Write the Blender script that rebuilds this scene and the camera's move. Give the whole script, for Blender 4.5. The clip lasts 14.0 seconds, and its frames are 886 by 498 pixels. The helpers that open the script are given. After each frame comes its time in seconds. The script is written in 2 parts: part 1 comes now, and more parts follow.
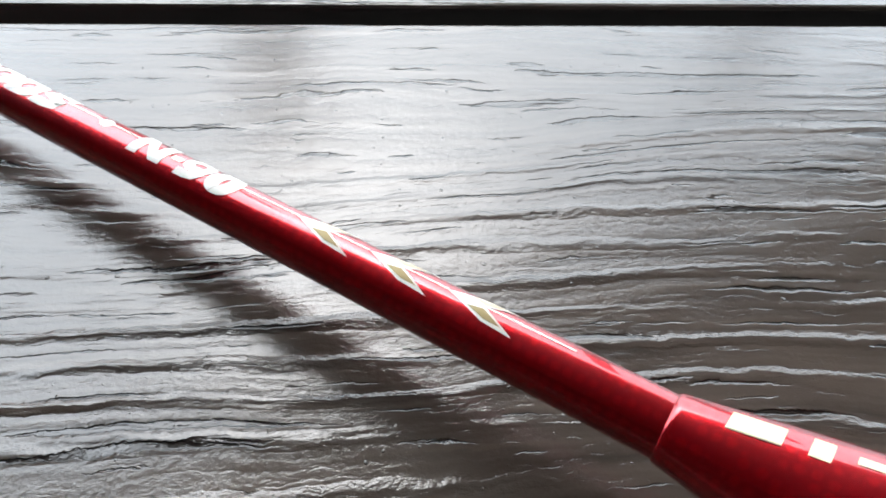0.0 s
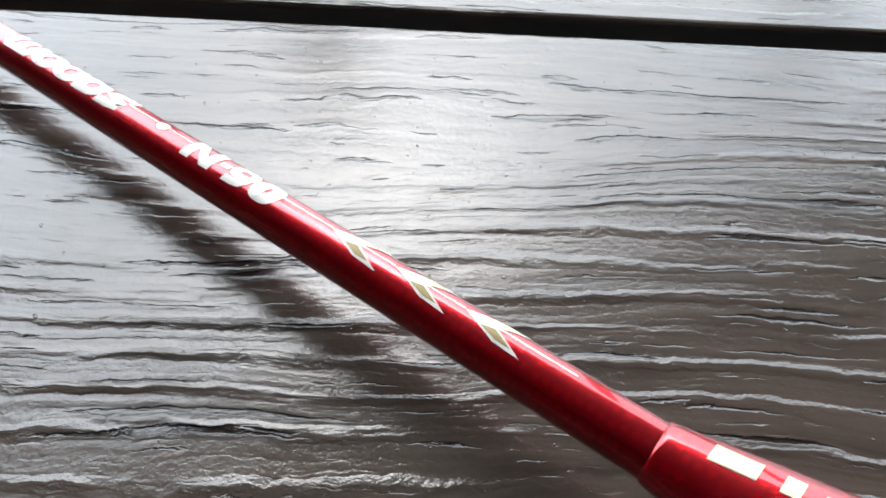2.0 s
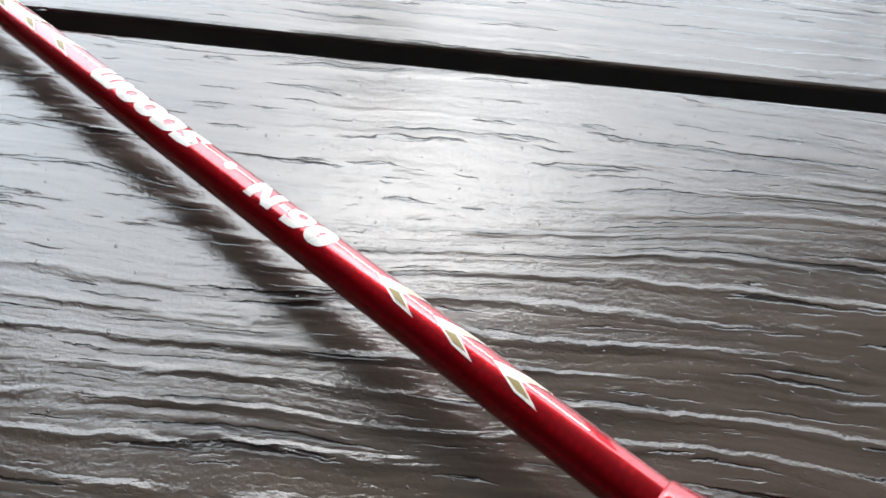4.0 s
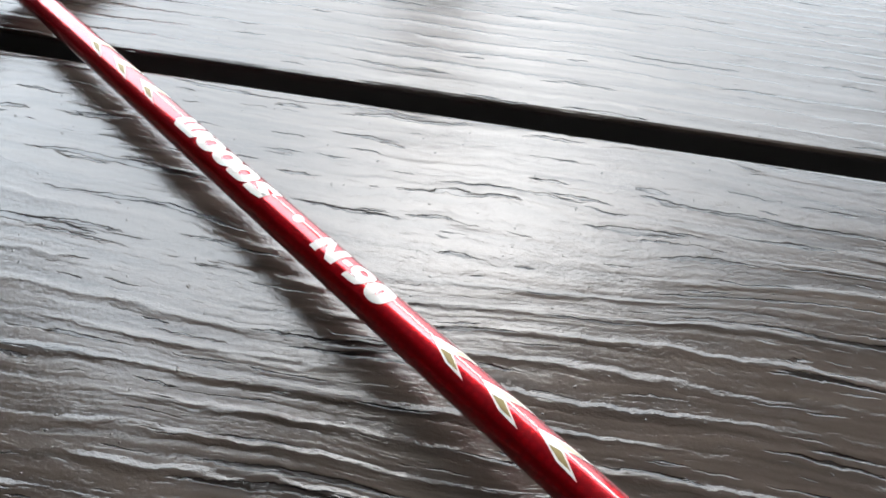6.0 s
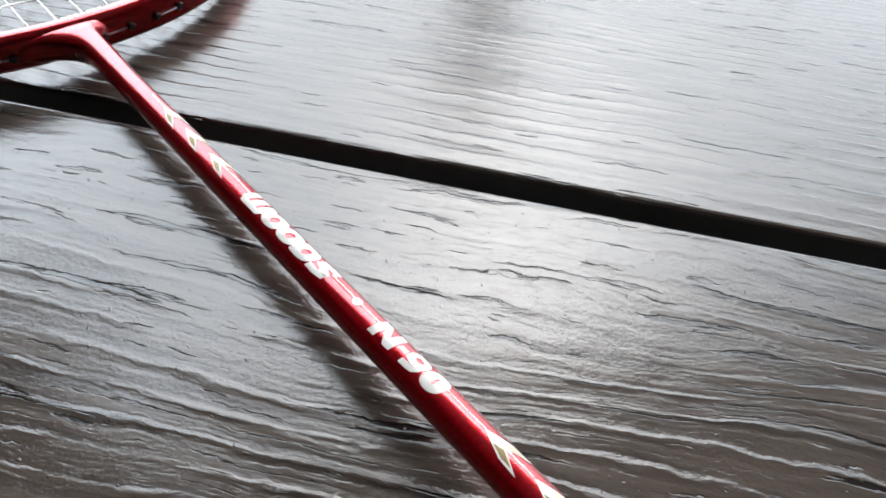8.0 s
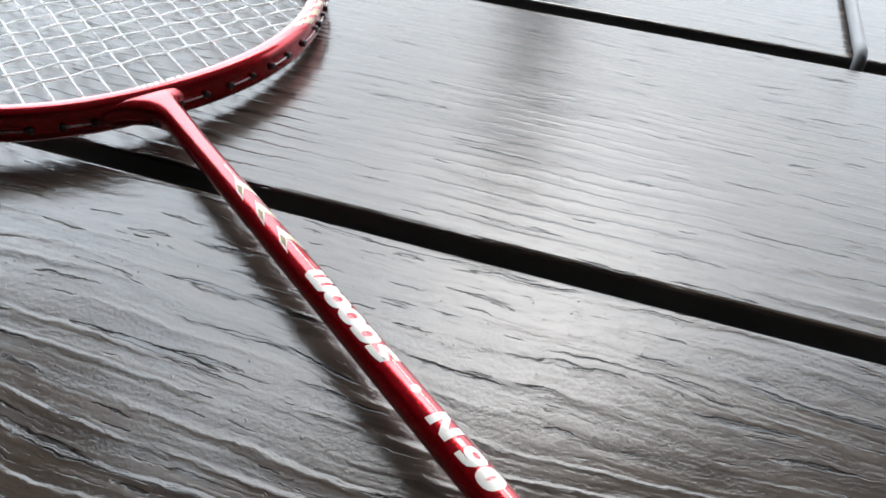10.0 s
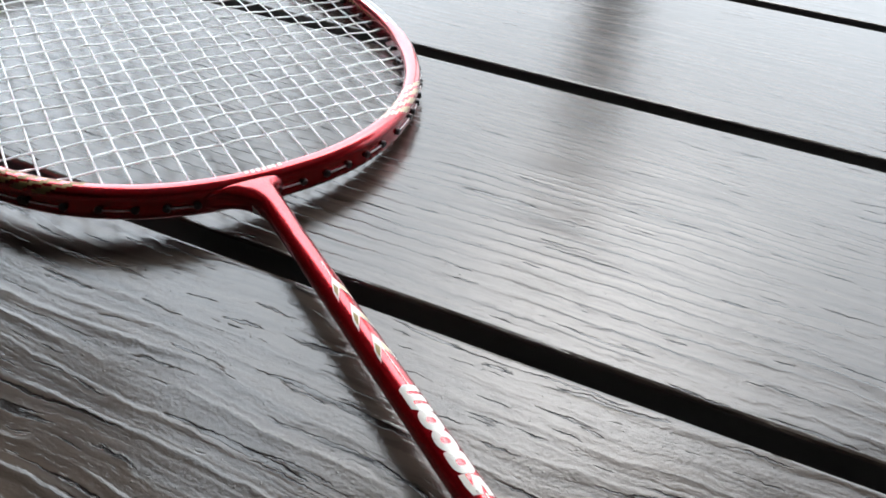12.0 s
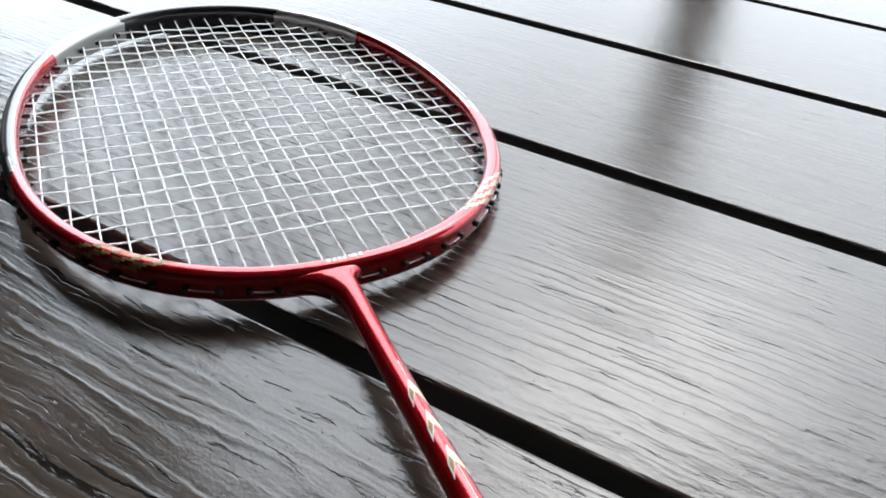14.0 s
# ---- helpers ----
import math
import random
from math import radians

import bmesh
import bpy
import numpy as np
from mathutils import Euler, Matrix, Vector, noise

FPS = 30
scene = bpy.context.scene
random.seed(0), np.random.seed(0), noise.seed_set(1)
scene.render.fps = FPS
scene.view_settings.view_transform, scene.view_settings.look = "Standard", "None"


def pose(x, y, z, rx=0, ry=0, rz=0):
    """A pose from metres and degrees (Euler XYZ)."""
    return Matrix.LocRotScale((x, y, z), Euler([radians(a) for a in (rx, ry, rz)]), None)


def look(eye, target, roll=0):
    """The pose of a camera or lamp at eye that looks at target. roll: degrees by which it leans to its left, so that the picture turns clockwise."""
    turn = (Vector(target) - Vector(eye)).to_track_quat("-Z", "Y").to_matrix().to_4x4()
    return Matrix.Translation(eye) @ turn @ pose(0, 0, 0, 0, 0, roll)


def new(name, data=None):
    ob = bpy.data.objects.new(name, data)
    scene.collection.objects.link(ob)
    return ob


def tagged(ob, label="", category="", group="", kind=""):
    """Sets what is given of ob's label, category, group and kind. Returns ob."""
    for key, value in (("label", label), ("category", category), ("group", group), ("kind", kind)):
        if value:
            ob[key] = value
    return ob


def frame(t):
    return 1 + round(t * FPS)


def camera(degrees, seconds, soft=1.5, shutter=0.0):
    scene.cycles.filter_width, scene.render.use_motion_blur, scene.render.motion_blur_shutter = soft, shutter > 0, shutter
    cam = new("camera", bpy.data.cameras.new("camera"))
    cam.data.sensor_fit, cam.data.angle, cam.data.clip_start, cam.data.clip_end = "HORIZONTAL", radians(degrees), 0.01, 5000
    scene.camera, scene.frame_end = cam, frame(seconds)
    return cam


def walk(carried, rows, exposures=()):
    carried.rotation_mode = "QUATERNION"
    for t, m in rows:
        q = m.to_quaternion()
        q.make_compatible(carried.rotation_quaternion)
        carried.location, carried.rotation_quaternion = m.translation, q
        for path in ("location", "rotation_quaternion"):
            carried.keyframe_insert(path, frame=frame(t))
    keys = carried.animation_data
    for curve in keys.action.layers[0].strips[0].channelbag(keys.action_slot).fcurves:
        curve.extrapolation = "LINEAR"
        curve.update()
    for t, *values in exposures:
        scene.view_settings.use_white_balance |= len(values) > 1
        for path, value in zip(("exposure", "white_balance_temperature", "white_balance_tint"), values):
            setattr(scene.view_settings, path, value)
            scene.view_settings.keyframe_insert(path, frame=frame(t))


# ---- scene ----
K = 0.0124            # metres in one plan unit
cam = camera(61.96, 14.0, 1.7)
# seconds, eye x, y, z in plan units, yaw, pitch, roll in degrees
ROWS = [
    (0.0, 0.000, 0.000, 6.940, -6.31, -47.07, 3.51),
    (0.5, 0.089, -0.100, 7.111, -5.12, -47.63, 3.52),
    (1.0, 0.038, -0.054, 7.270, -4.59, -48.35, 4.02),
    (1.5, 0.062, -0.012, 7.552, -3.52, -49.14, 4.29),
    (2.0, 0.103, 0.001, 7.797, -2.52, -49.72, 4.27),
    (2.5, 0.123, -0.039, 8.078, -1.47, -50.32, 4.22),
    (5.0, -0.012, 0.120, 9.369, 4.59, -50.68, 4.46),
    (5.5, -0.042, 0.167, 9.535, 6.20, -50.15, 3.98),
    (6.0, -0.136, 0.213, 9.733, 7.53, -49.72, 3.58),
    (6.5, -0.221, 0.260, 9.911, 8.90, -49.05, 3.09),
    (7.0, -0.353, 0.368, 10.099, 9.86, -48.53, 2.97),
    (9.5, -1.035, 0.717, 10.917, 14.29, -44.36, 3.41),
    (10.0, -1.208, 0.782, 11.047, 15.51, -43.53, 3.47),
    (10.5, -1.519, 0.970, 11.237, 16.70, -42.80, 3.63),
    (11.0, -1.850, 1.162, 11.480, 17.95, -42.15, 3.65),
    (11.5, -2.293, 1.291, 11.780, 19.25, -41.42, 4.01),
    (12.0, -2.575, 1.392, 12.069, 20.55, -40.66, 4.34),
    (12.5, -2.819, 1.475, 12.280, 22.13, -39.71, 4.48),
    (13.0, -3.051, 1.548, 12.504, 23.47, -38.91, 4.64),
    (13.5, -3.406, 1.715, 12.738, 24.77, -37.99, 4.95),
    (14.0, -3.591, 1.795, 12.949, 25.95, -37.13, 5.03),
]


def eye_pose(x, y, z, yaw, pitch, roll):
    return pose(x * K, y * K, z * K, 0, 0, yaw) @ pose(0, 0, 0, 90 + pitch) @ pose(0, 0, 0, 0, 0, roll)


walk(cam, [(t, eye_pose(*r)) for t, *r in ROWS], [(0.0, 2.14), (6.0, 2.10), (10.0, 1.80), (14.0, 1.68)])

# ---- light: a pale overcast sky in front, an added unseen roof overhead ----
SUN_EL, SUN_AZ = 50.0, 4.0      # height, and degrees to the left of +y
world = bpy.data.worlds.new("overcast_sky")
scene.world = world
world.use_nodes = True
wn, wl = world.node_tree.nodes, world.node_tree.links
sky = wn.new("ShaderNodeTexSky")
sky.sky_type, sky.sun_disc = "NISHITA", False
sky.sun_elevation, sky.sun_rotation = radians(SUN_EL), radians(-SUN_AZ)
sky.air_density, sky.dust_density, sky.ozone_density = 1.0, 4.0, 1.0
pale = wn.new("ShaderNodeHueSaturation")
pale.inputs["Saturation"].default_value = 0.22
wl.new(sky.outputs[0], pale.inputs["Color"])
cloud = wn.new("ShaderNodeMix")
cloud.data_type = "RGBA"
cloud.inputs["Factor"].default_value = 0.70
cloud.inputs["B"].default_value = (8.2, 9.4, 10.5, 1)
wl.new(pale.outputs[0], cloud.inputs["A"])
# an even cloud cover is three times as bright overhead as at the horizon
up = wn.new("ShaderNodeSeparateXYZ")
wl.new(wn.new("ShaderNodeTexCoord").outputs["Generated"], up.inputs[0])
rise = wn.new("ShaderNodeMapRange")
rise.inputs["From Min"].default_value, rise.inputs["From Max"].default_value = 0.0, 1.0
rise.inputs["To Min"].default_value, rise.inputs["To Max"].default_value = 0.60, 1.42
wl.new(up.outputs["Z"], rise.inputs["Value"])
# and the cover thins out slowly towards the left
aside = wn.new("ShaderNodeVectorMath")
aside.operation = "DOT_PRODUCT"
aside.inputs[1].default_value = (-0.95, -0.30, 0.0)
wl.new(up.inputs[0].links[0].from_socket, aside.inputs[0])
thin = wn.new("ShaderNodeMapRange")
thin.inputs["To Min"].default_value, thin.inputs["To Max"].default_value = 1.0, 2.2
wl.new(aside.outputs["Value"], thin.inputs["Value"])
both = wn.new("ShaderNodeMath")
both.operation = "MULTIPLY"
wl.new(rise.outputs[0], both.inputs[0])
wl.new(thin.outputs[0], both.inputs[1])
cover = wn.new("ShaderNodeVectorMath")
cover.operation = "SCALE"
wl.new(cloud.outputs["Result"], cover.inputs[0])
wl.new(both.outputs[0], cover.inputs["Scale"])
wl.new(cover.outputs[0], wn["Background"].inputs["Color"])
wn["Background"].inputs["Strength"].default_value = 0.15

sun = new("sun", bpy.data.lights.new("sun", "SUN"))
sun.data.energy, sun.data.angle, sun.data.color = 0.07, radians(24), (1.0, 0.97, 0.93)
sun.matrix_world = look((0, 0, 0), (math.sin(radians(SUN_AZ)) * math.cos(radians(SUN_EL)), -math.cos(radians(SUN_AZ)) * math.cos(radians(SUN_EL)), -math.sin(radians(SUN_EL))))


# ---- materials ----
def material(name, colour, rough=0.5, metal=0.0, coat=0.0, coat_rough=0.03):
    m = bpy.data.materials.new(name)
    m.use_nodes = True
    b = m.node_tree.nodes["Principled BSDF"]
    b.inputs["Base Color"].default_value = (*colour, 1)
    b.inputs["Roughness"].default_value, b.inputs["Metallic"].default_value = rough, metal
    b.inputs["Coat Weight"].default_value, b.inputs["Coat Roughness"].default_value = coat, coat_rough
    return m


class Net:
    """Short hand for node trees."""

    def __init__(self, m):
        self.t = m.node_tree
        self.b = self.t.nodes["Principled BSDF"]

    def put(self, socket, value):
        if isinstance(value, bpy.types.NodeSocket):
            self.t.links.new(value, socket)
        else:
            socket.default_value = value

    def coords(self):
        return self.t.nodes.new("ShaderNodeTexCoord").outputs["Object"]

    def math(self, op, a, b=0.0, c=0.0):
        n = self.t.nodes.new("ShaderNodeMath")
        n.operation = op
        for s, v in zip(n.inputs, (a, b, c)):
            self.put(s, v)
        return n.outputs[0]

    def vec(self, op, a, b):
        n = self.t.nodes.new("ShaderNodeVectorMath")
        n.operation = op
        self.put(n.inputs[0], a)
        self.put(n.inputs[1], b)
        return n.outputs[0]

    def xyz(self, x, y, z=0.0):
        n = self.t.nodes.new("ShaderNodeCombineXYZ")
        for s, v in zip(n.inputs, (x, y, z)):
            self.put(s, v)
        return n.outputs[0]

    def split(self, v):
        n = self.t.nodes.new("ShaderNodeSeparateXYZ")
        self.put(n.inputs[0], v)
        return n.outputs

    def noise(self, v, scale=1.0, detail=2.0, rough=0.5, lump=0.0):
        n = self.t.nodes.new("ShaderNodeTexNoise")
        self.put(n.inputs["Vector"], v)
        n.inputs["Scale"].default_value, n.inputs["Detail"].default_value = scale, detail
        n.inputs["Roughness"].default_value, n.inputs["Distortion"].default_value = rough, lump
        return n.outputs["Fac"]

    def ramp(self, v, *stops):
        n = self.t.nodes.new("ShaderNodeValToRGB")
        self.put(n.inputs[0], v)
        e = n.color_ramp.elements
        while len(e) < len(stops):
            e.new(0.5)
        for s, (at, c) in zip(e, stops):
            s.position, s.color = at, (*(c if isinstance(c, tuple) else (c, c, c)), 1)
        return n.outputs[0]

    def bump(self, height, distance, strength=1.0, normal=None):
        n = self.t.nodes.new("ShaderNodeBump")
        self.put(n.inputs["Height"], height)
        n.inputs["Distance"].default_value, n.inputs["Strength"].default_value = distance, strength
        if normal:
            self.put(n.inputs["Normal"], normal)
        return n.outputs[0]

    def chance(self):
        return self.t.nodes.new("ShaderNodeObjectInfo").outputs["Random"]


def stained_wood(name, seed, pitch, depth, soft, cuts, bend, tighter=0.0, start=0.0, grooves=0.33, fade=0.0):
    """Dark stain under satin varnish. pitch: grain ridges to the metre; depth: their height in metres; cuts: how many short checks;
    grooves: how many long ones; fade: what is left of the ridges at the board's far edge; tighter: how fast the rings close up across the board from its edge at start."""
    m = material(name, (0.03, 0.02, 0.016), 0.2)
    n = Net(m)
    at = n.coords()
    x, y, z = n.split(at)

    def field(fx, fy, shift, detail=2.0, rough=0.5, yy=y):
        return n.noise(n.xyz(n.math("MULTIPLY", x, fx), n.math("MULTIPLY", yy, fy), seed + shift), detail=detail, rough=rough)

    # the yearly rings run along the board and are bent by slow waves
    sway = n.math("MULTIPLY", n.math("SUBTRACT", field(5.5, 17.0, 0.0), 0.5), bend)
    wobble = n.math("MULTIPLY", n.math("SUBTRACT", field(34.0, 60.0, 3.0, 3.0), 0.5), 0.0042)
    jag = n.math("MULTIPLY", n.math("SUBTRACT", field(210.0, 300.0, 6.0, 4.0, 0.7), 0.5), 0.0020)
    yy = n.math("ADD", n.math("ADD", y, jag), n.math("ADD", sway, wobble))
    d = n.math("SUBTRACT", yy, start)
    band = n.math("FRACT", n.math("ADD", n.math("MULTIPLY", d, pitch), n.math("MULTIPLY", n.math("MULTIPLY", d, d), tighter)))
    # each ring climbs slowly and drops off on its far side
    if tighter:
        step = n.ramp(band, (0.0, 0.0), (0.40, 0.30), (0.76, 0.90), (0.81, 1.0), (0.92, 0.06), (1.0, 0.0))
    else:
        step = n.ramp(band, (0.0, 0.0), (0.35, 0.10), (0.57, 0.92), (0.64, 1.0), (0.77, 0.08), (1.0, 0.0))
    shown = n.ramp(field(19.0, 95.0, 9.0, 3.0, 0.6, yy), (0.36, 0.05), (0.54, 1.0)) if tighter else n.ramp(field(19.0, 95.0, 9.0, 3.0, 0.6, yy), (0.42, 0.03), (0.60, 1.0))
    if fade:
        shown = n.math("MULTIPLY", shown, n.ramp(n.math("ADD", y, n.math("MULTIPLY", field(9.0, 9.0, 50.0), 0.06)), (0.080, 1.0), (0.125, fade)))
    ridge = n.math("MULTIPLY", step, shown)
    if tighter:
        ridge = n.math("MULTIPLY", ridge, n.math("SUBTRACT", 1.0, n.math("MULTIPLY", d, 5.0)))
    minor = n.ramp(field(22.0, 370.0, 13.0, 2.0, 0.5, yy), (0.35, 0.0), (0.65, 1.0))
    cut = n.ramp(field(42.0, 520.0, 21.0, 2.0, 0.5, yy), (cuts - 0.05, 0.0), (cuts, 1.0))
    sown = n.math("MULTIPLY", n.math("SUBTRACT", n.noise(at, 14.0, 1.0), 0.5), 0.16)
    groove = n.ramp(n.math("ADD", field(15.0, 330.0, 61.0, 2.0, 0.5, yy), sown), (grooves - 0.035, 0.0), (grooves, 1.0))
    pores = n.ramp(field(160.0, 1500.0, 25.0, 2.0, 0.5, yy), (0.28, 0.0), (0.40, 1.0))
    lumps = n.noise(at, 130.0, 3.0, 0.6)
    grit = n.noise(at, 900.0, 4.0, 0.7)
    specks = n.ramp(n.noise(at, 700.0, 1.0), (0.74, 0.0), (0.80, 1.0))
    nrm = n.bump(ridge, depth)
    nrm = n.bump(minor, soft, 1.0, nrm)
    nrm = n.bump(cut, 0.00028, 1.0, nrm)
    nrm = n.bump(groove, 0.00032, 1.0, nrm)
    nrm = n.bump(pores, 0.00002, 1.0, nrm)
    nrm = n.bump(lumps, 0.00009, 1.0, nrm)
    nrm = n.bump(specks, 0.00009, 1.0, nrm)
    nrm = n.bump(grit, 0.00006, 1.0, nrm)
    n.put(n.b.inputs["Normal"], nrm)
    tone = n.math("MULTIPLY", n.math("ADD", n.math("MULTIPLY", minor, 0.35), n.math("MULTIPLY", field(9.0, 160.0, 31.0, 4.0, 0.6, yy), 0.65)), n.math("MULTIPLY", cut, groove))
    n.put(n.b.inputs["Base Color"], n.ramp(tone, (0.1, (0.016, 0.012, 0.010)), (0.45, (0.054, 0.041, 0.033)), (0.8, (0.084, 0.064, 0.051))))
    smear = n.noise(at, 22.0, 4.0, 0.6)
    n.put(n.b.inputs["Roughness"], n.ramp(smear, (0.3, 0.06), (0.7, 0.12)))
    n.b.inputs["IOR"].default_value = 1.52
    return m


def candy_red():
    """Clear red lacquer over a silver ground with a faint pattern of round cells."""
    m = material("candy_red_lacquer", (0.42, 0.002, 0.008), 0.26, 0.75, 0.9)
    n = Net(m)
    cells = n.t.nodes.new("ShaderNodeTexVoronoi")
    cells.inputs["Scale"].default_value, cells.inputs["Randomness"].default_value = 640.0, 0.35
    n.put(cells.inputs["Vector"], n.coords())
    dots = n.ramp(cells.outputs["Distance"], (0.30, 0.62), (0.46, 0.40))
    flake = n.math("ADD", n.math("MULTIPLY", n.math("SUBTRACT", n.noise(n.coords(), 7000.0, 2.0), 0.5), 0.5), dots)
    n.put(n.b.inputs["Base Color"], n.ramp(flake, (0.30, (0.30, 0.001, 0.006)), (0.70, (0.58, 0.003, 0.010))))
    return m


RED = candy_red()
GRAINS = [stained_wood("wide_grained_wood", 3.0, 145.0, 0.00034, 0.000034, 0.350, 0.030, grooves=0.358, fade=0.28),
          stained_wood("straight_grained_wood", 17.0, 125.0, 0.00021, 0.000020, 0.318, 0.009, 900.0, 0.150, grooves=0.302),
          stained_wood("smooth_grained_wood", 41.0, 230.0, 0.00006, 0.000012, 0.28, 0.024, grooves=0.27)]
BLACK = material("black_lacquer", (0.006, 0.006, 0.008), 0.3, 0.0, 0.5)
SILVER = material("silver_lacquer", (0.42, 0.41, 0.39), 0.3, 0.6, 1.0)
WHITE = material("white_print", (0.66, 0.62, 0.56), 0.45, 0.0, 0.3)
GOLD = material("gold_print", (0.20, 0.145, 0.05), 0.5, 0.3)
CREAM = material("cream_print", (0.62, 0.50, 0.30), 0.35, 0.2, 0.5)
RAW = material("raw_sawn_edge", (0.05, 0.045, 0.042), 0.7)
STRING = material("white_nylon", (0.93, 0.93, 0.92), 0.35)
STRING.node_tree.nodes["Principled BSDF"].inputs["Subsurface Weight"].default_value = 1.0
STRING.node_tree.nodes["Principled BSDF"].inputs["Subsurface Radius"].default_value = (1.0, 1.0, 1.0)
STRING.node_tree.nodes["Principled BSDF"].inputs["Subsurface Scale"].default_value = 0.002
RUBBER = material("black_nylon", (0.012, 0.012, 0.013), 0.35)
GRIP = material("black_grip_tape", (0.02, 0.02, 0.022), 0.75)
STEEL = material("grey_cord", (0.16, 0.16, 0.17), 0.4)
PAINT = material("dark_painted_timber", (0.03, 0.025, 0.023), 0.6)
BLOCKER = material("dark_blocker", (0.045, 0.042, 0.04), 0.85)
PAVING = material("grey_paving", (0.30, 0.30, 0.29), 0.9)
ROOF_GREY = material("matt_roof_grey", (0.15, 0.14, 0.13), 0.8)


# ---- building blocks ----
def mesh_of(name, bm, *materials, smooth=True):
    me = bpy.data.meshes.new(name)
    bm.normal_update()
    bm.to_mesh(me)
    bm.free()
    for m in materials:
        me.materials.append(m)
    if smooth:
        me.polygons.foreach_set("use_smooth", [True] * len(me.polygons))
    return me


def part(name, bm, mat, parent=None, label="", smooth=True):
    mats = mat if isinstance(mat, (list, tuple)) else [mat]
    ob = new(name, mesh_of(name, bm, *mats, smooth=smooth))
    if parent:
        ob.parent = parent
    return tagged(ob, label)


def box(bm, lo, hi, bevel=0.0):
    r = bmesh.ops.create_cube(bm, size=1.0)
    c = [(a + b) / 2 for a, b in zip(lo, hi)]
    s = [b - a for a, b in zip(lo, hi)]
    for v in r["verts"]:
        v.co = Vector([c[i] + v.co[i] * s[i] for i in range(3)])
    if bevel:
        bmesh.ops.bevel(bm, geom=list({e for v in r["verts"] for e in v.link_edges}), offset=bevel, segments=3, profile=0.5, affect="EDGES")
    return bm


def loft(bm, rings, closed=False, caps=True):
    """Skin over rings of equally many points; returns the faces row by row."""
    rows = [[bm.verts.new(p) for p in r] for r in rings]
    faces = []
    pairs = list(zip(rows, rows[1:])) + ([(rows[-1], rows[0])] if closed else [])
    for a, b in pairs:
        faces.append([bm.faces.new((a[i], a[(i + 1) % len(a)], b[(i + 1) % len(a)], b[i])) for i in range(len(a))])
    if caps and not closed:
        bm.faces.new([bm.verts.new(v.co) for v in rows[0]][::-1])
        bm.faces.new([bm.verts.new(v.co) for v in rows[-1]])
    bmesh.ops.recalc_face_normals(bm, faces=bm.faces)
    return faces


def lathe(bm, profile, n=48):
    """Round body along x from (x, radius) pairs, in plan units."""
    return loft(bm, [[(x * K, r * K * math.cos(a), r * K * math.sin(a)) for a in [2 * math.pi * i / n for i in range(n)]] for x, r in profile])


def tube(bm, points, r, n=6):
    rings = []
    pts = [Vector(p) for p in points]
    for i, p in enumerate(pts):
        d = (pts[min(i + 1, len(pts) - 1)] - pts[max(i - 1, 0)]).normalized()
        side = d.cross(Vector((0, 0, 1))).normalized()
        up = side.cross(d)
        rings.append([p + side * (r * math.cos(2 * math.pi * k / n)) + up * (r * math.sin(2 * math.pi * k / n)) for k in range(n)])
    return loft(bm, rings)


def flat(*loops):
    bm = bmesh.new()
    for pts in loops:
        bm.faces.new([bm.verts.new((x, y, 0)) for x, y in pts])
    bmesh.ops.triangulate(bm, faces=bm.faces)
    return bm


# ---- setting: paving, pillars, unseen roof and walls added to block the sky ----
TABLE_H = 0.74
FLOOR_Z = -TABLE_H
bm = bmesh.new()
bmesh.ops.create_grid(bm, x_segments=8, y_segments=8, size=400.0)
for v in bm.verts:
    v.co.z = FLOOR_Z
tagged(part("ground", bm, PAVING), "pale grey paving out to the horizon", "ground", kind="structure")

OPEN_AZ, ROOF_H, ROOF_EDGE = 26.0, 1.9, 1.28
turned = pose(0, 0, 0, 0, 0, OPEN_AZ)
# Unseen roof, added so that the planks mirror no sky from high overhead.
bm = box(bmesh.new(), (-5.0, -2.6, ROOF_H), (5.0, ROOF_EDGE, ROOF_H + 0.12), 0.01)
roof = tagged(part("unseen_roof", bm, ROOF_GREY, smooth=False), "unseen grey roof, added to cut off the sky overhead", "roof", kind="structure")
roof.matrix_world = turned
# Unseen dark walls, added to hold back side light and darken the reflections.
for name, lo, hi in (("blocker_back", (-3.2, -2.6, FLOOR_Z), (3.2, -2.4, ROOF_H)), ("blocker_right", (3.0, -2.4, FLOOR_Z), (3.2, 0.2, ROOF_H)), ("blocker_left", (-3.2, -2.4, FLOOR_Z), (-3.0, 1.35, ROOF_H)), ("blocker_wing", (-3.0, 1.08, FLOOR_Z), (-0.92, 1.28, ROOF_H)), ("blocker_high", (-0.92, 1.08, 1.18), (-0.62, 1.28, ROOF_H))):
    wall = tagged(part(name, box(bmesh.new(), lo, hi), BLOCKER, smooth=False), "unseen dark wall, added to keep out light from the sides and back", "wall", kind="structure")
    wall.matrix_world = turned


def pillar(az, dist, height, width):
    bm = box(bmesh.new(), (-width / 2, -width / 2, FLOOR_Z), (width / 2, width / 2, height), 0.012)
    box(bm, (-width * 0.65, -width * 0.65, FLOOR_Z), (width * 0.65, width * 0.65, FLOOR_Z + 0.25), 0.012)
    ob = tagged(part("pillar", bm, PAINT, smooth=False), "dark painted square pillar standing outside", "pillar", "pillars in front of the veranda", "structure")
    ob.matrix_world = pose(-math.sin(radians(az)) * dist, math.cos(radians(az)) * dist, 0, 0, 0, az)


pillar(9.5, 3.0, 2.3, 0.20)
pillar(-29.5, 3.4, 2.0, 0.13)

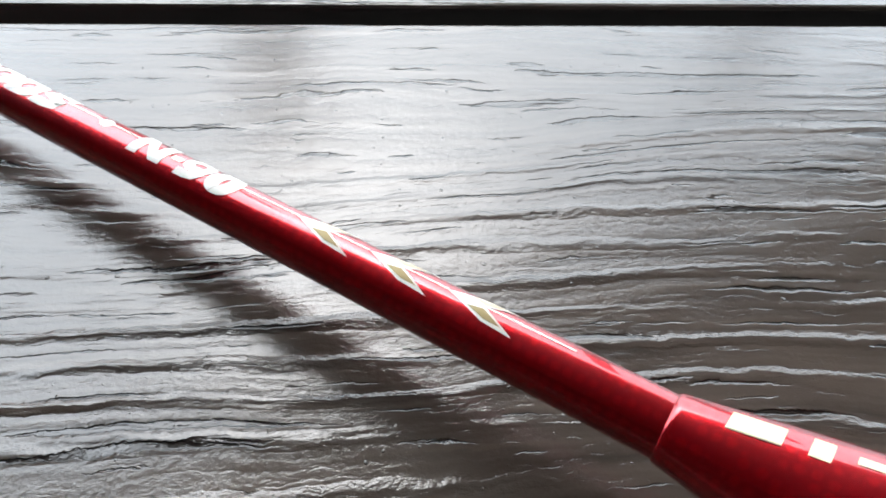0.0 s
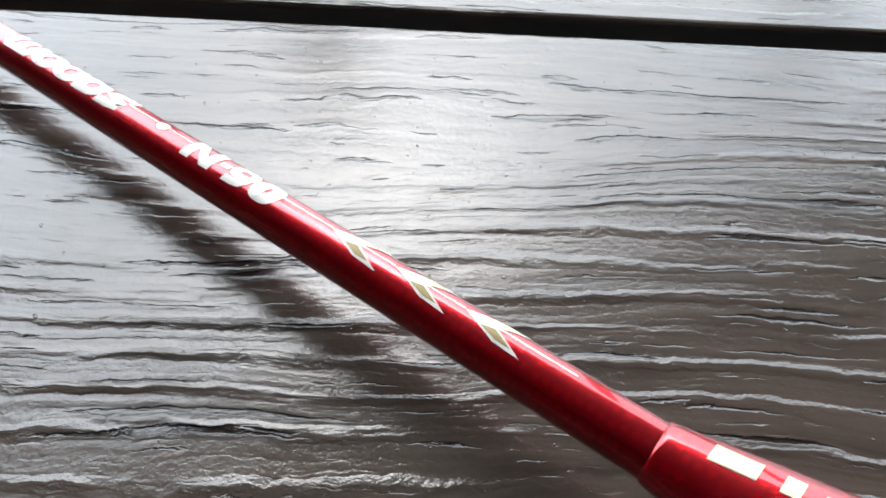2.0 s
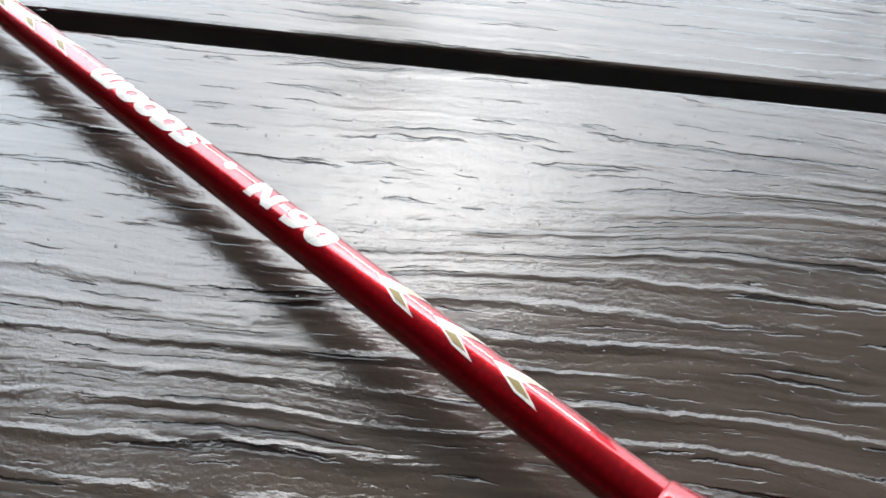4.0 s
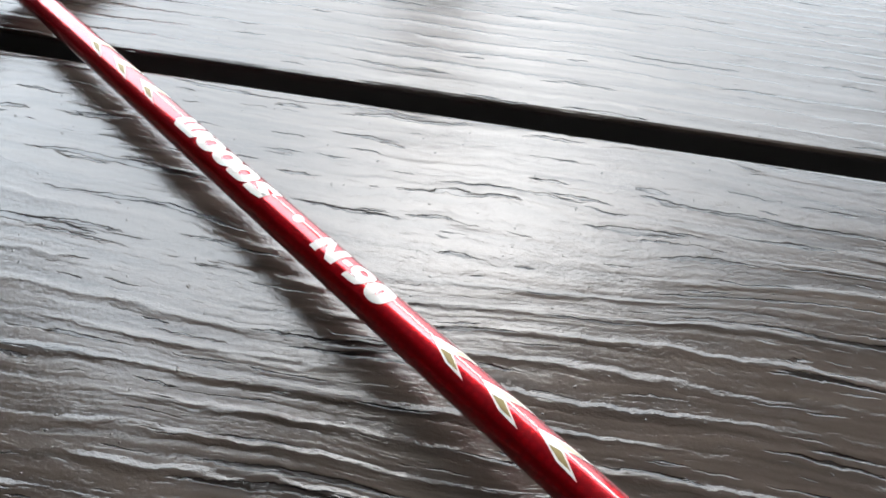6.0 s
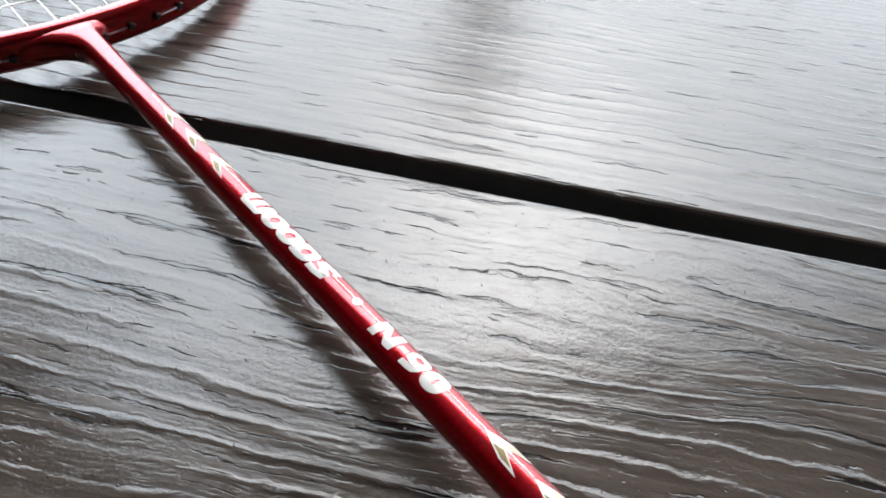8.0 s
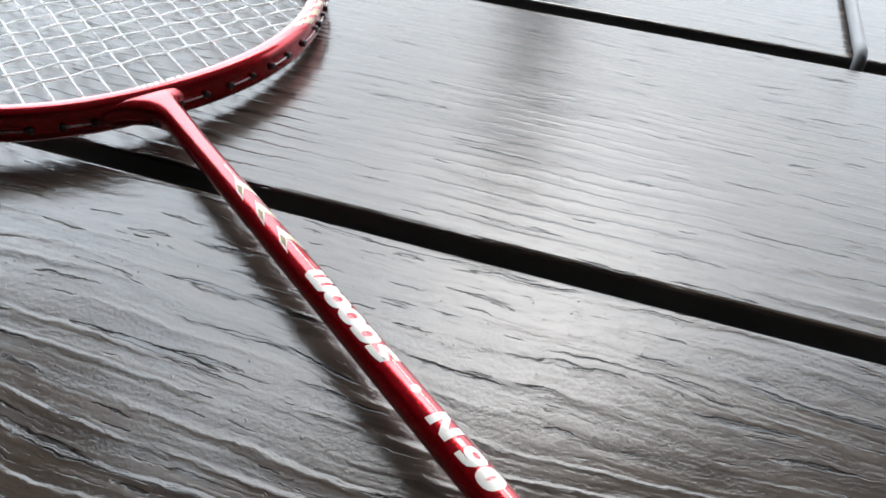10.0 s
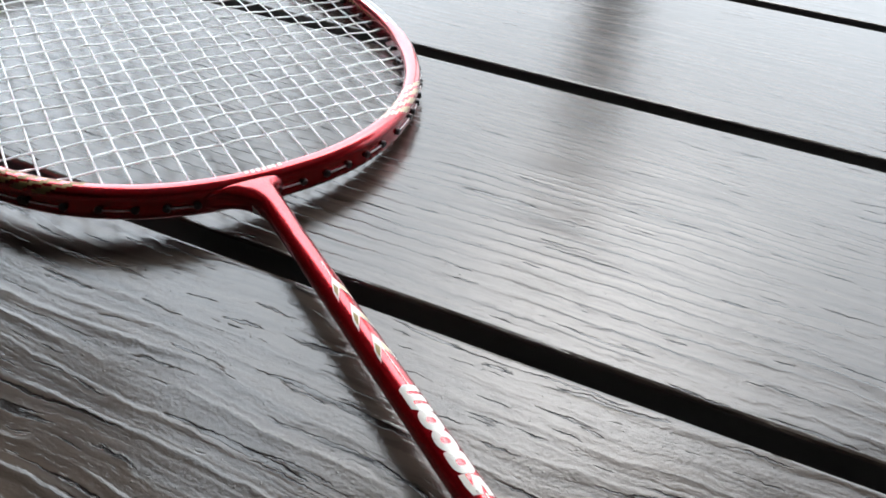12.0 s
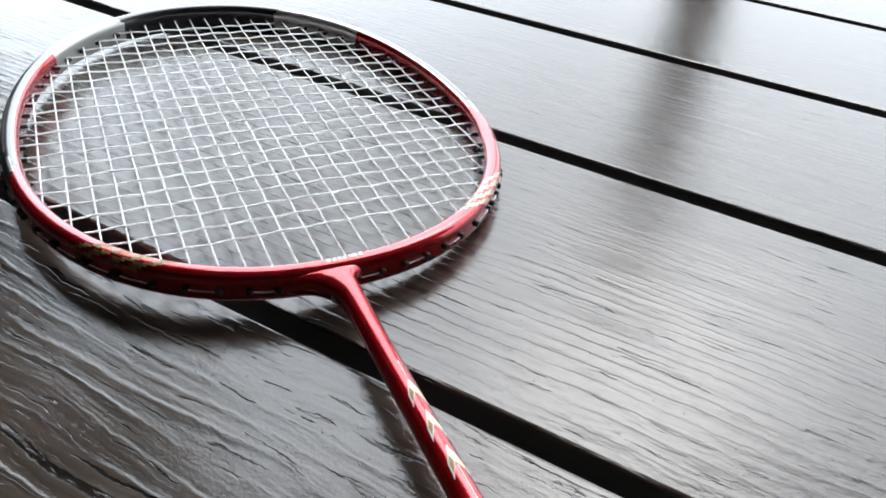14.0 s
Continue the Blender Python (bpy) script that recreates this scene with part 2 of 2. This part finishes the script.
# ---- the table ----
PITCH, GAP, EDGE = 11.85, 0.60, 11.955      # usual board spacing and gap, near edge of the first gap, plan units
FAR_EDGE = {-1: 0.05, 0: 11.955, 1: 24.07, 2: 35.61}      # boards that are not quite even
WIDE_GAP = {1: 0.585, 2: 0.66, 3: 0.67}
THICK = 0.028
table = tagged(new("plank_table"), "dark-stained table of wide glossy grained planks", "table")


def plank(n):
    y1 = FAR_EDGE.get(n, EDGE + n * PITCH) * K
    y0 = FAR_EDGE.get(n - 1, EDGE + (n - 1) * PITCH) * K + WIDE_GAP.get(n, GAP) * K
    bm = box(bmesh.new(), (-1.0, y0, -THICK), (0.75, y1, 0.0), 0.0016)
    bm.normal_update()
    for f in bm.faces:
        f.material_index = 1 if abs(f.normal.y) > 0.9 or f.normal.z < -0.5 else 0
    return part("plank", bm, [GRAINS[n if n in (0, 1) else 2], RAW], table, smooth=False)


for n in range(-3, 6):
    plank(n)
Y0, Y1 = (EDGE - 4 * PITCH) * K, (EDGE + 5 * PITCH) * K
for x in (-0.8, 0.55):
    part("bearer", box(bmesh.new(), (x - 0.04, Y0 + 0.04, -THICK - 0.06), (x + 0.04, Y1 - 0.04, -THICK), 0.004), PAINT, table, smooth=False)
    for y in (Y0 + 0.12, Y1 - 0.12):
        part("leg", box(bmesh.new(), (x - 0.035, y - 0.035, FLOOR_Z), (x + 0.035, y + 0.035, -THICK - 0.06), 0.004), PAINT, table, smooth=False)

# ---- the racket: x along the shaft towards the head, y to the left, z up ----
DIR, SLOPE, AXIS_Z, ROLL = 144.55, 0.0118, 0.980, 1.65
ORIGIN = (1.134 + 0.12 * 0.580, 4.052 + 0.12 * 0.815)
racket = tagged(new("badminton_racket"), "glossy red badminton racket with white strings, lying on the planks", "racket")
racket.matrix_world = pose(ORIGIN[0] * K, ORIGIN[1] * K, AXIS_Z * K, 0, 0, DIR) @ pose(0, 0, 0, 0, math.degrees(SLOPE), 0) @ pose(0, 0, 0, ROLL)
R = 0.300      # shaft radius, on average


def shaft_radius(u):
    return 0.320 - 0.0021 * u



# shaft and cone
part("shaft", (lambda b: (lathe(b, [(u, shaft_radius(u)) for u in (-1.7, 0, 3, 6, 9, 12, 15.6)]), b)[1])(bmesh.new()), RED, racket)
cone = (lambda b: (lathe(b, [(-1.56, R), (-1.575, 0.335), (-1.60, 0.350), (-1.64, 0.358), (-1.8, 0.385), (-2.6, 0.53), (-3.6, 0.70), (-4.6, 0.84), (-5.2, 0.89), (-5.6, 0.90)]), b)[1])(bmesh.new())
cone = part("cone", cone, RED, racket, "red lacquered cone cap")
prof = [(-5.55, 0.90)]
x = -5.6
while x > -15.6:
    prof += [(x, 0.93 + 0.012 * (x + 5.6) * -0.5), (x - 0.9, 0.93 + 0.012 * (x + 4.7) * -0.5), (x - 0.98, 0.90)]
    x -= 1.0
prof += [(-15.7, 1.02), (-16.3, 1.15), (-16.6, 1.10), (-16.7, 0.9)]
part("grip", (lambda b: (lathe(b, prof), b)[1])(bmesh.new()), GRIP, racket, "black wrapped grip")

# head frame
UC, A_LOW, A_HIGH, HALF_W, HEAD_V = 25.4, 8.75, 10.75, 7.5, -0.18


def outline(a, grow=0.0):
    """A point of the head's centre line; a = 0 at the tip, pi at the joint."""
    c, s = math.cos(a), math.sin(a)
    n = 2.12 if c > 0 else 2.20
    ax = (A_HIGH if c > 0 else A_LOW) + grow
    return (UC + ax * math.copysign(abs(c) ** (2 / n), c), HEAD_V + (HALF_W + grow) * math.copysign(abs(s) ** (2 / n), s))


def even_outline(count):
    """Equal steps along the head's centre line, from the tip over the left side."""
    fine = [outline(2 * math.pi * i / 4000) for i in range(4001)]
    run = np.r_[0, np.cumsum(np.hypot(*np.diff(np.array(fine), axis=0).T))]
    at = np.interp(np.arange(count) / count * run[-1], run, np.arange(4001))
    return [outline(2 * math.pi * a / 4000) for a in at]


N_RING, N_SEC = 480, 28
FW, FH = 0.29, 0.45
ring = even_outline(N_RING)
sections, normals = [], []
for i, p in enumerate(ring):
    q, o = ring[(i + 1) % N_RING], ring[i - 1]
    t = Vector((q[0] - o[0], q[1] - o[1])).normalized()
    normals.append(Vector((t.y, -t.x)))            # outwards
    sec = []
    tall = FH + 0.075 * max(0.0, (p[0] - UC) / A_HIGH)      # the bow is deeper towards the tip
    for k in range(N_SEC):
        a = 2 * math.pi * k / N_SEC
        c, s = math.cos(a), math.sin(a)
        w = FW * math.copysign(abs(c) ** 0.75, c)
        h = tall * math.copysign(abs(s) ** 0.75, s)
        if abs(s) < 0.45:
            w *= 0.86 + 0.14 * abs(s) / 0.45       # shallow groove for the strings
        sec.append(((p[0] + normals[-1].x * w) * K, (p[1] + normals[-1].y * w) * K, h * K))
    sections.append(sec)
bm = bmesh.new()
rows = loft(bm, sections, closed=True)
for i, row in enumerate(rows):
    s = (i + 0.5) / N_RING                         # 0 tip, 0.25 left side, 0.5 joint, 0.75 right side
    m = min(s, 1 - s)                              # both sides are painted alike
    for k, f in enumerate(row):
        a = 2 * math.pi * (k + 0.5) / N_SEC        # 0 outside, pi / 2 top, pi inside
        out = math.cos(a)
        look_of = 0                                # red
        if m < 0.068 + 0.006 * out:
            look_of = 1
        elif m < 0.128 - 0.012 * out:
            look_of = 2
        elif m < 0.142:
            look_of = 0 if out > -0.3 else 2
        elif m < 0.318 - 0.02 * (1 - out):
            look_of = 1 if out > -0.30 else 0
            if -0.42 < out < -0.24 or 0.30 < out + (m - 0.22) * 3.0 < 0.50:
                look_of = 2
        elif abs(m + 0.010 * out - 0.402) < 0.020 and math.sin(a) > 0.35:
            look_of = (3 if s > 0.5 else 4) if int((m + 0.016 * out) * 190) % 2 else 0
        f.material_index = look_of
frame_ob = part("head_frame", bm, [RED, BLACK, SILVER, CREAM, GOLD], racket, "red head frame with black and silver tip")

# joint between shaft and head: the shaft swells and runs out into the frame in two fillets
bm = bmesh.new()
sections = []
FACE = UC - A_LOW - FW
FILLETS = (1.15, 0.40)            # the left one sweeps wide, the right one is tight
for u in [14.2, 14.6, 15.0, 15.3] + [15.5 + 0.045 * i for i in range(26)]:
    g = max(0.0, FACE + 0.06 - u)
    w = shaft_radius(u) + 0.02 * min(1, max(0, (u - 14.2) / 1.0))
    left, right = (w + (q - math.sqrt(q ** 2 - (q - g) ** 2) if g < q else 0.0) for q in FILLETS)
    f = min(1.0, max(0.0, (u - 14.2) / 2.0))
    h = shaft_radius(u) + (FH * 0.86 - R) * f ** 1.6 + 0.002
    e = 1.0 - 0.22 * f
    sections.append([(u * K, (left if math.cos(a) > 0 else right) * K * math.copysign(abs(math.cos(a)) ** e, math.cos(a)), h * K * math.copysign(abs(math.sin(a)) ** e, math.sin(a))) for a in [2 * math.pi * k / 48 for k in range(48)]])
loft(bm, sections, caps=False)
part("joint", bm, RED, racket, "red joint between shaft and head")
bm = flat([(15.60, -0.12), (15.83, 0.02), (15.83, -0.18)])
for v in bm.verts:
    v.co = Vector((v.co.x * K, (0.355 + 0.43 * (v.co.x - 15.60)) * K, v.co.y * K))
bmesh.ops.solidify(bm, geom=bm.faces[:], thickness=0.03 * K)
part("mark", bm, WHITE, racket, "small white mark beside the joint", smooth=False)
for v in (-0.62, -0.45, -0.34, -0.20, -0.04, 0.10, 0.26):
    p = outline(math.pi - v / HALF_W)
    bm = box(bmesh.new(), ((p[0] - 0.02) * K, (v - 0.05) * K, (FH - 0.05) * K), ((p[0] + 0.11) * K, (v + 0.05) * K, (FH + 0.004) * K))
    part("bar", bm, WHITE, racket, "white bar of the maker's mark", smooth=False)

# fine print that cannot be read, on the inner side of the bow
for i in range(16):
    j = int(N_RING * (0.725 + 0.0042 * i))
    bm = box(bmesh.new(), (-0.07 * K, -0.004 * K, -0.045 * K), (0.03 * K, 0.004 * K, 0.045 * K))
    bar = part("bar", bm, GOLD, racket, "small gold bar of fine print", smooth=False)
    bar.matrix_basis = pose((ring[j][0] - normals[j].x * FW * 0.985) * K, (ring[j][1] - normals[j].y * FW * 0.985) * K, 0.2 * K, 0, 0, math.degrees(math.atan2(normals[j].y, normals[j].x)) + 90)

# strings
def inside(axis, value):
    """Where a straight string meets the head's inner side: both ends along the other axis."""
    pts = [(p[0] - n.x * FW, p[1] - n.y * FW) for p, n in zip(ring, normals)]
    ends = []
    for a, b in zip(pts, pts[1:] + pts[:1]):
        if (a[axis] - value) * (b[axis] - value) < 0:
            f = (value - a[axis]) / (b[axis] - a[axis])
            ends.append(a[1 - axis] + f * (b[1 - axis] - a[1 - axis]))
    return min(ends), max(ends)


mains = [(i - 10.5) * 0.640 - 0.11 for i in range(22)]
crosses = [18.93 + 0.754 * i for i in range(22)]
TR, WEAVE = 0.031, 0.024
holes = []
for j, v in enumerate(mains):
    lo, hi = inside(1, v)
    pts = [(lo - 0.25, 0)] + [(u, WEAVE * (1 if (i + j) % 2 else -1)) for i, u in enumerate(crosses) if lo + 0.1 < u < hi - 0.1] + [(hi + 0.25, 0)]
    part("string", (lambda b: (tube(b, [(u * K, v * K, z * K) for u, z in pts], TR * K), b)[1])(bmesh.new()), STRING, racket)
    holes += [(lo, v), (hi, v)]
for i, u in enumerate(crosses):
    lo, hi = inside(0, u)
    pts = [(lo - 0.25, 0)] + [(v, WEAVE * (-1 if (i + j) % 2 else 1)) for j, v in enumerate(mains) if lo + 0.1 < v < hi - 0.1] + [(hi + 0.25, 0)]
    part("string", (lambda b: (tube(b, [(u * K, v * K, z * K) for v, z in pts], TR * K), b)[1])(bmesh.new()), STRING, racket)
    holes += [(u, lo), (u, hi)]

# grommets through the frame, one at each string's end
bm = bmesh.new()
loft(bm, [[(x * K, r * K * math.cos(2 * math.pi * k / 10), r * K * math.sin(2 * math.pi * k / 10)) for k in range(10)] for x, r in ((-0.40, 0.055), (-0.37, 0.08), (-0.1, 0.085), (0.1, 0.09), (0.31, 0.105), (0.35, 0.08))])
grommet = mesh_of("grommet", bm, RUBBER)
ends = []
for u, v in holes:
    i = min(range(N_RING), key=lambda i: (ring[i][0] - u) ** 2 + (ring[i][1] - v) ** 2)
    ends.append(i)
    g = new("grommet", grommet)
    g.parent = racket
    g.matrix_basis = pose(ring[i][0] * K, ring[i][1] * K, -0.05 * K, 0, 0, math.degrees(math.atan2(normals[i].y, normals[i].x)))
# short runs of string along the outside, from every second hole to the next
ends.sort()
for a, b in zip(ends[0::2], ends[1::2]):
    if b - a > 16:
        continue
    run = [a + (b - a) * f / 4 for f in range(5)]
    pts = [((ring[int(i) % N_RING][0] + normals[int(i) % N_RING].x * 0.29) * K, (ring[int(i) % N_RING][1] + normals[int(i) % N_RING].y * 0.29) * K, -0.05 * K) for i in run]
    if a < b:
        part("string", (lambda bm: (tube(bm, [p for n, p in enumerate(pts) if n == 0 or p != pts[n - 1]], TR * K * 0.8), bm)[1])(bmesh.new()), STRING, racket)


# ---- print on the shaft ----
def wrapped(bm, radius, turn=0.0, slack=0.006):
    """Lays flat outlines (x along the shaft, y across) round the shaft; turn: degrees round from the top to the right."""
    for c in np.arange(-0.5, 0.51, 0.04):
        bmesh.ops.bisect_plane(bm, geom=bm.verts[:] + bm.edges[:] + bm.faces[:], plane_co=(0, c, 0), plane_no=(0, 1, 0))
    for v in bm.verts:
        r = (radius(v.co.x) if callable(radius) else radius) + slack + v.co.z
        a = v.co.y / r + radians(turn)
        v.co = Vector((v.co.x, -r * math.sin(a), r * math.cos(a))) * K
    return bm


def across(deg):
    return radians(deg) * R


def arrow(u):
    """A chevron with two swept wings: white outline, gold filling in the wings."""
    for side in (-1, 1):
        wing = [(u, 0.0), (u - 0.47, side * across(33)), (u - 0.82, side * across(38)), (u - 0.42, side * across(-1))]
        part("chevron", wrapped(flat(wing), shaft_radius, 13), WHITE, racket, "white outline of a printed chevron")
        fill = [(u - 0.26, side * across(14)), (u - 0.49, side * across(28)), (u - 0.68, side * across(29)), (u - 0.43, side * across(6))]
        part("chevron_filling", wrapped(flat(fill), shaft_radius, 13, 0.010), GOLD if side < 0 else CREAM, racket, "dull gold filling of a printed chevron" if side < 0 else "pale cream filling of a printed chevron")


for u in (2.73, 1.77, 0.81, 12.40, 11.45, 10.49):
    arrow(u)
for u0, u1 in ((3.6, 2.7), (2.35, 1.77), (1.38, 0.8), (0.42, -0.6), (6.4, 5.05), (10.05, 8.9), (12.95, 12.35)):
    part("stripe", wrapped(flat([(u0, -0.014), (u0, 0.014), (u1, 0.014), (u1, -0.014)]), shaft_radius, 15, 0.004), WHITE, racket, "thin white stripe")
part("dot", wrapped(flat([(5.68 + 0.10 * math.cos(a), 0.085 * math.sin(a)) for a in [math.pi * k / 10 for k in range(20)]]), shaft_radius, 12), WHITE, racket, "white printed dot")


def oval(cx, cy, rx, ry, count=28, power=2.4, flat_left=False):
    pts = []
    for k in range(count):
        c, q = math.cos(2 * math.pi * k / count), math.sin(2 * math.pi * k / count)
        p = 9.0 if flat_left and c < 0 else power
        pts.append((cx + rx * math.copysign(abs(c) ** (2 / p), c), cy + ry * math.copysign(abs(q) ** (2 / p), q)))
    return pts


def eyelet(outer, inner):
    return [[outer[i], outer[(i + 1) % len(outer)], inner[(i + 1) % len(inner)], inner[i]] for i in range(len(outer))]


def stroke(pts, wide):
    """Quads along a line of points, mitred where it bends."""
    sides = []
    for i, p in enumerate(pts):
        a, b = Vector(pts[max(i - 1, 0)]), Vector(pts[min(i + 1, len(pts) - 1)])
        d = (b - a).normalized()
        sides.append(((p[0] - d.y * wide, p[1] + d.x * wide), (p[0] + d.y * wide, p[1] - d.x * wide)))
    return [[a[0], b[0], b[1], a[1]] for a, b in zip(sides, sides[1:])]


# heavy block letters in a unit square
GLYPHS = {
    "N": [[(0, 0), (0, 1), (0.30, 1), (0.30, 0)], [(0.70, 0), (0.70, 1), (1, 1), (1, 0)], [(0.30, 1), (0.70, 0.42), (0.70, 0), (0.30, 0.58)]],
    "-": [[(0, 0.40), (0, 0.62), (1, 0.62), (1, 0.40)]],
    "9": eyelet(oval(0.5, 0.64, 0.5, 0.37), oval(0.5, 0.66, 0.18, 0.11)) + stroke([(0.80, 0.52), (0.80, 0.34), (0.66, 0.16), (0.42, 0.12), (0.05, 0.12)], 0.135),
    "0": eyelet(oval(0.5, 0.5, 0.54, 0.54), oval(0.5, 0.5, 0.06, 0.20)),
    "O": eyelet(oval(0.5, 0.5, 0.5, 0.5), oval(0.5, 0.5, 0.15, 0.21)),
    "D": eyelet(oval(0.5, 0.5, 0.5, 0.5, flat_left=True), oval(0.5, 0.5, 0.15, 0.21)),
    "W": [[(0, 0.29), (0, 1), (0.26, 1), (0.26, 0.29)], [(0.37, 0.29), (0.37, 1), (0.63, 1), (0.63, 0.29)], [(0.74, 0.29), (0.74, 1), (1, 1), (1, 0.29)], [(0, 0.29), (1, 0.29), (0.86, 0), (0.14, 0)]],
    "S": stroke([(0.97, 0.84), (0.60, 0.87), (0.25, 0.80), (0.20, 0.64), (0.50, 0.52), (0.80, 0.38), (0.78, 0.20), (0.45, 0.15), (0.03, 0.16)], 0.155),
}
LETTERS = ((5.12, 3.53, (("N", 0.0, 0.33), ("-", 0.36, 0.46), ("9", 0.47, 0.73), ("0", 0.745, 1.0))),
           (9.00, 6.34, (("W", 0.0, 0.255), ("O", 0.245, 0.445), ("O", 0.43, 0.63), ("D", 0.62, 0.815), ("S", 0.805, 1.0))))
for u0, u1, signs in LETTERS:
    for sign, from_, to in signs:
        whole = bmesh.new()
        for i, piece in enumerate(GLYPHS[sign]):
            lean = [(u0 + (u1 - u0) * (from_ + (to - from_) * x + 0.045 * (y - 0.5)), across(-36 + 72 * y)) for x, y in piece]
            bm = wrapped(flat(lean), shaft_radius, 7, 0.006 + 0.0006 * (i % 5))
            me = bpy.data.meshes.new("layer")
            bm.to_mesh(me)
            bm.free()
            whole.from_mesh(me)
        part("letter", whole, WHITE, racket, "heavy white slanted printed letter")


# plain bars where the maker's mark stands on the cone
def cone_radius(u):
    return float(np.interp(-u, (1.8, 2.6, 3.6, 4.6), (0.385, 0.53, 0.70, 0.84)))


for u, w, low, high in ((-2.02, 0.44, -0.14, 0.10), (-2.66, 0.17, -0.14, 0.10), (-3.00, 0.22, -0.05, 0.05), (-3.40, 0.44, -0.14, 0.10), (-4.02, 0.17, -0.14, 0.10), (-4.36, 0.44, -0.14, 0.10)):
    bar = flat([(u - 0.12 * low, low), (u - 0.12 * high, high), (u - w - 0.12 * high, high), (u - w - 0.12 * low, low)])
    part("bar", wrapped(bar, cone_radius, 14), CREAM, racket, "cream bar of the maker's mark")

# ---- the grey cord that lies across a far plank and dips into the gap ----
bm = bmesh.new()
tube(bm, [(5.22 * K, y * K, z * K) for y, z in ((24.35, -1.6), (24.33, -0.8), (24.36, -0.3), (24.45, 0.05), (24.7, 0.24), (25.2, 0.205), (27, 0.205), (32, 0.205), (40, 0.205), (52, 0.205))], 0.20 * K, 16)
cord = part("cord", bm, STEEL)
tagged(cord, "smooth grey cord lying across a dark plank", "cord")
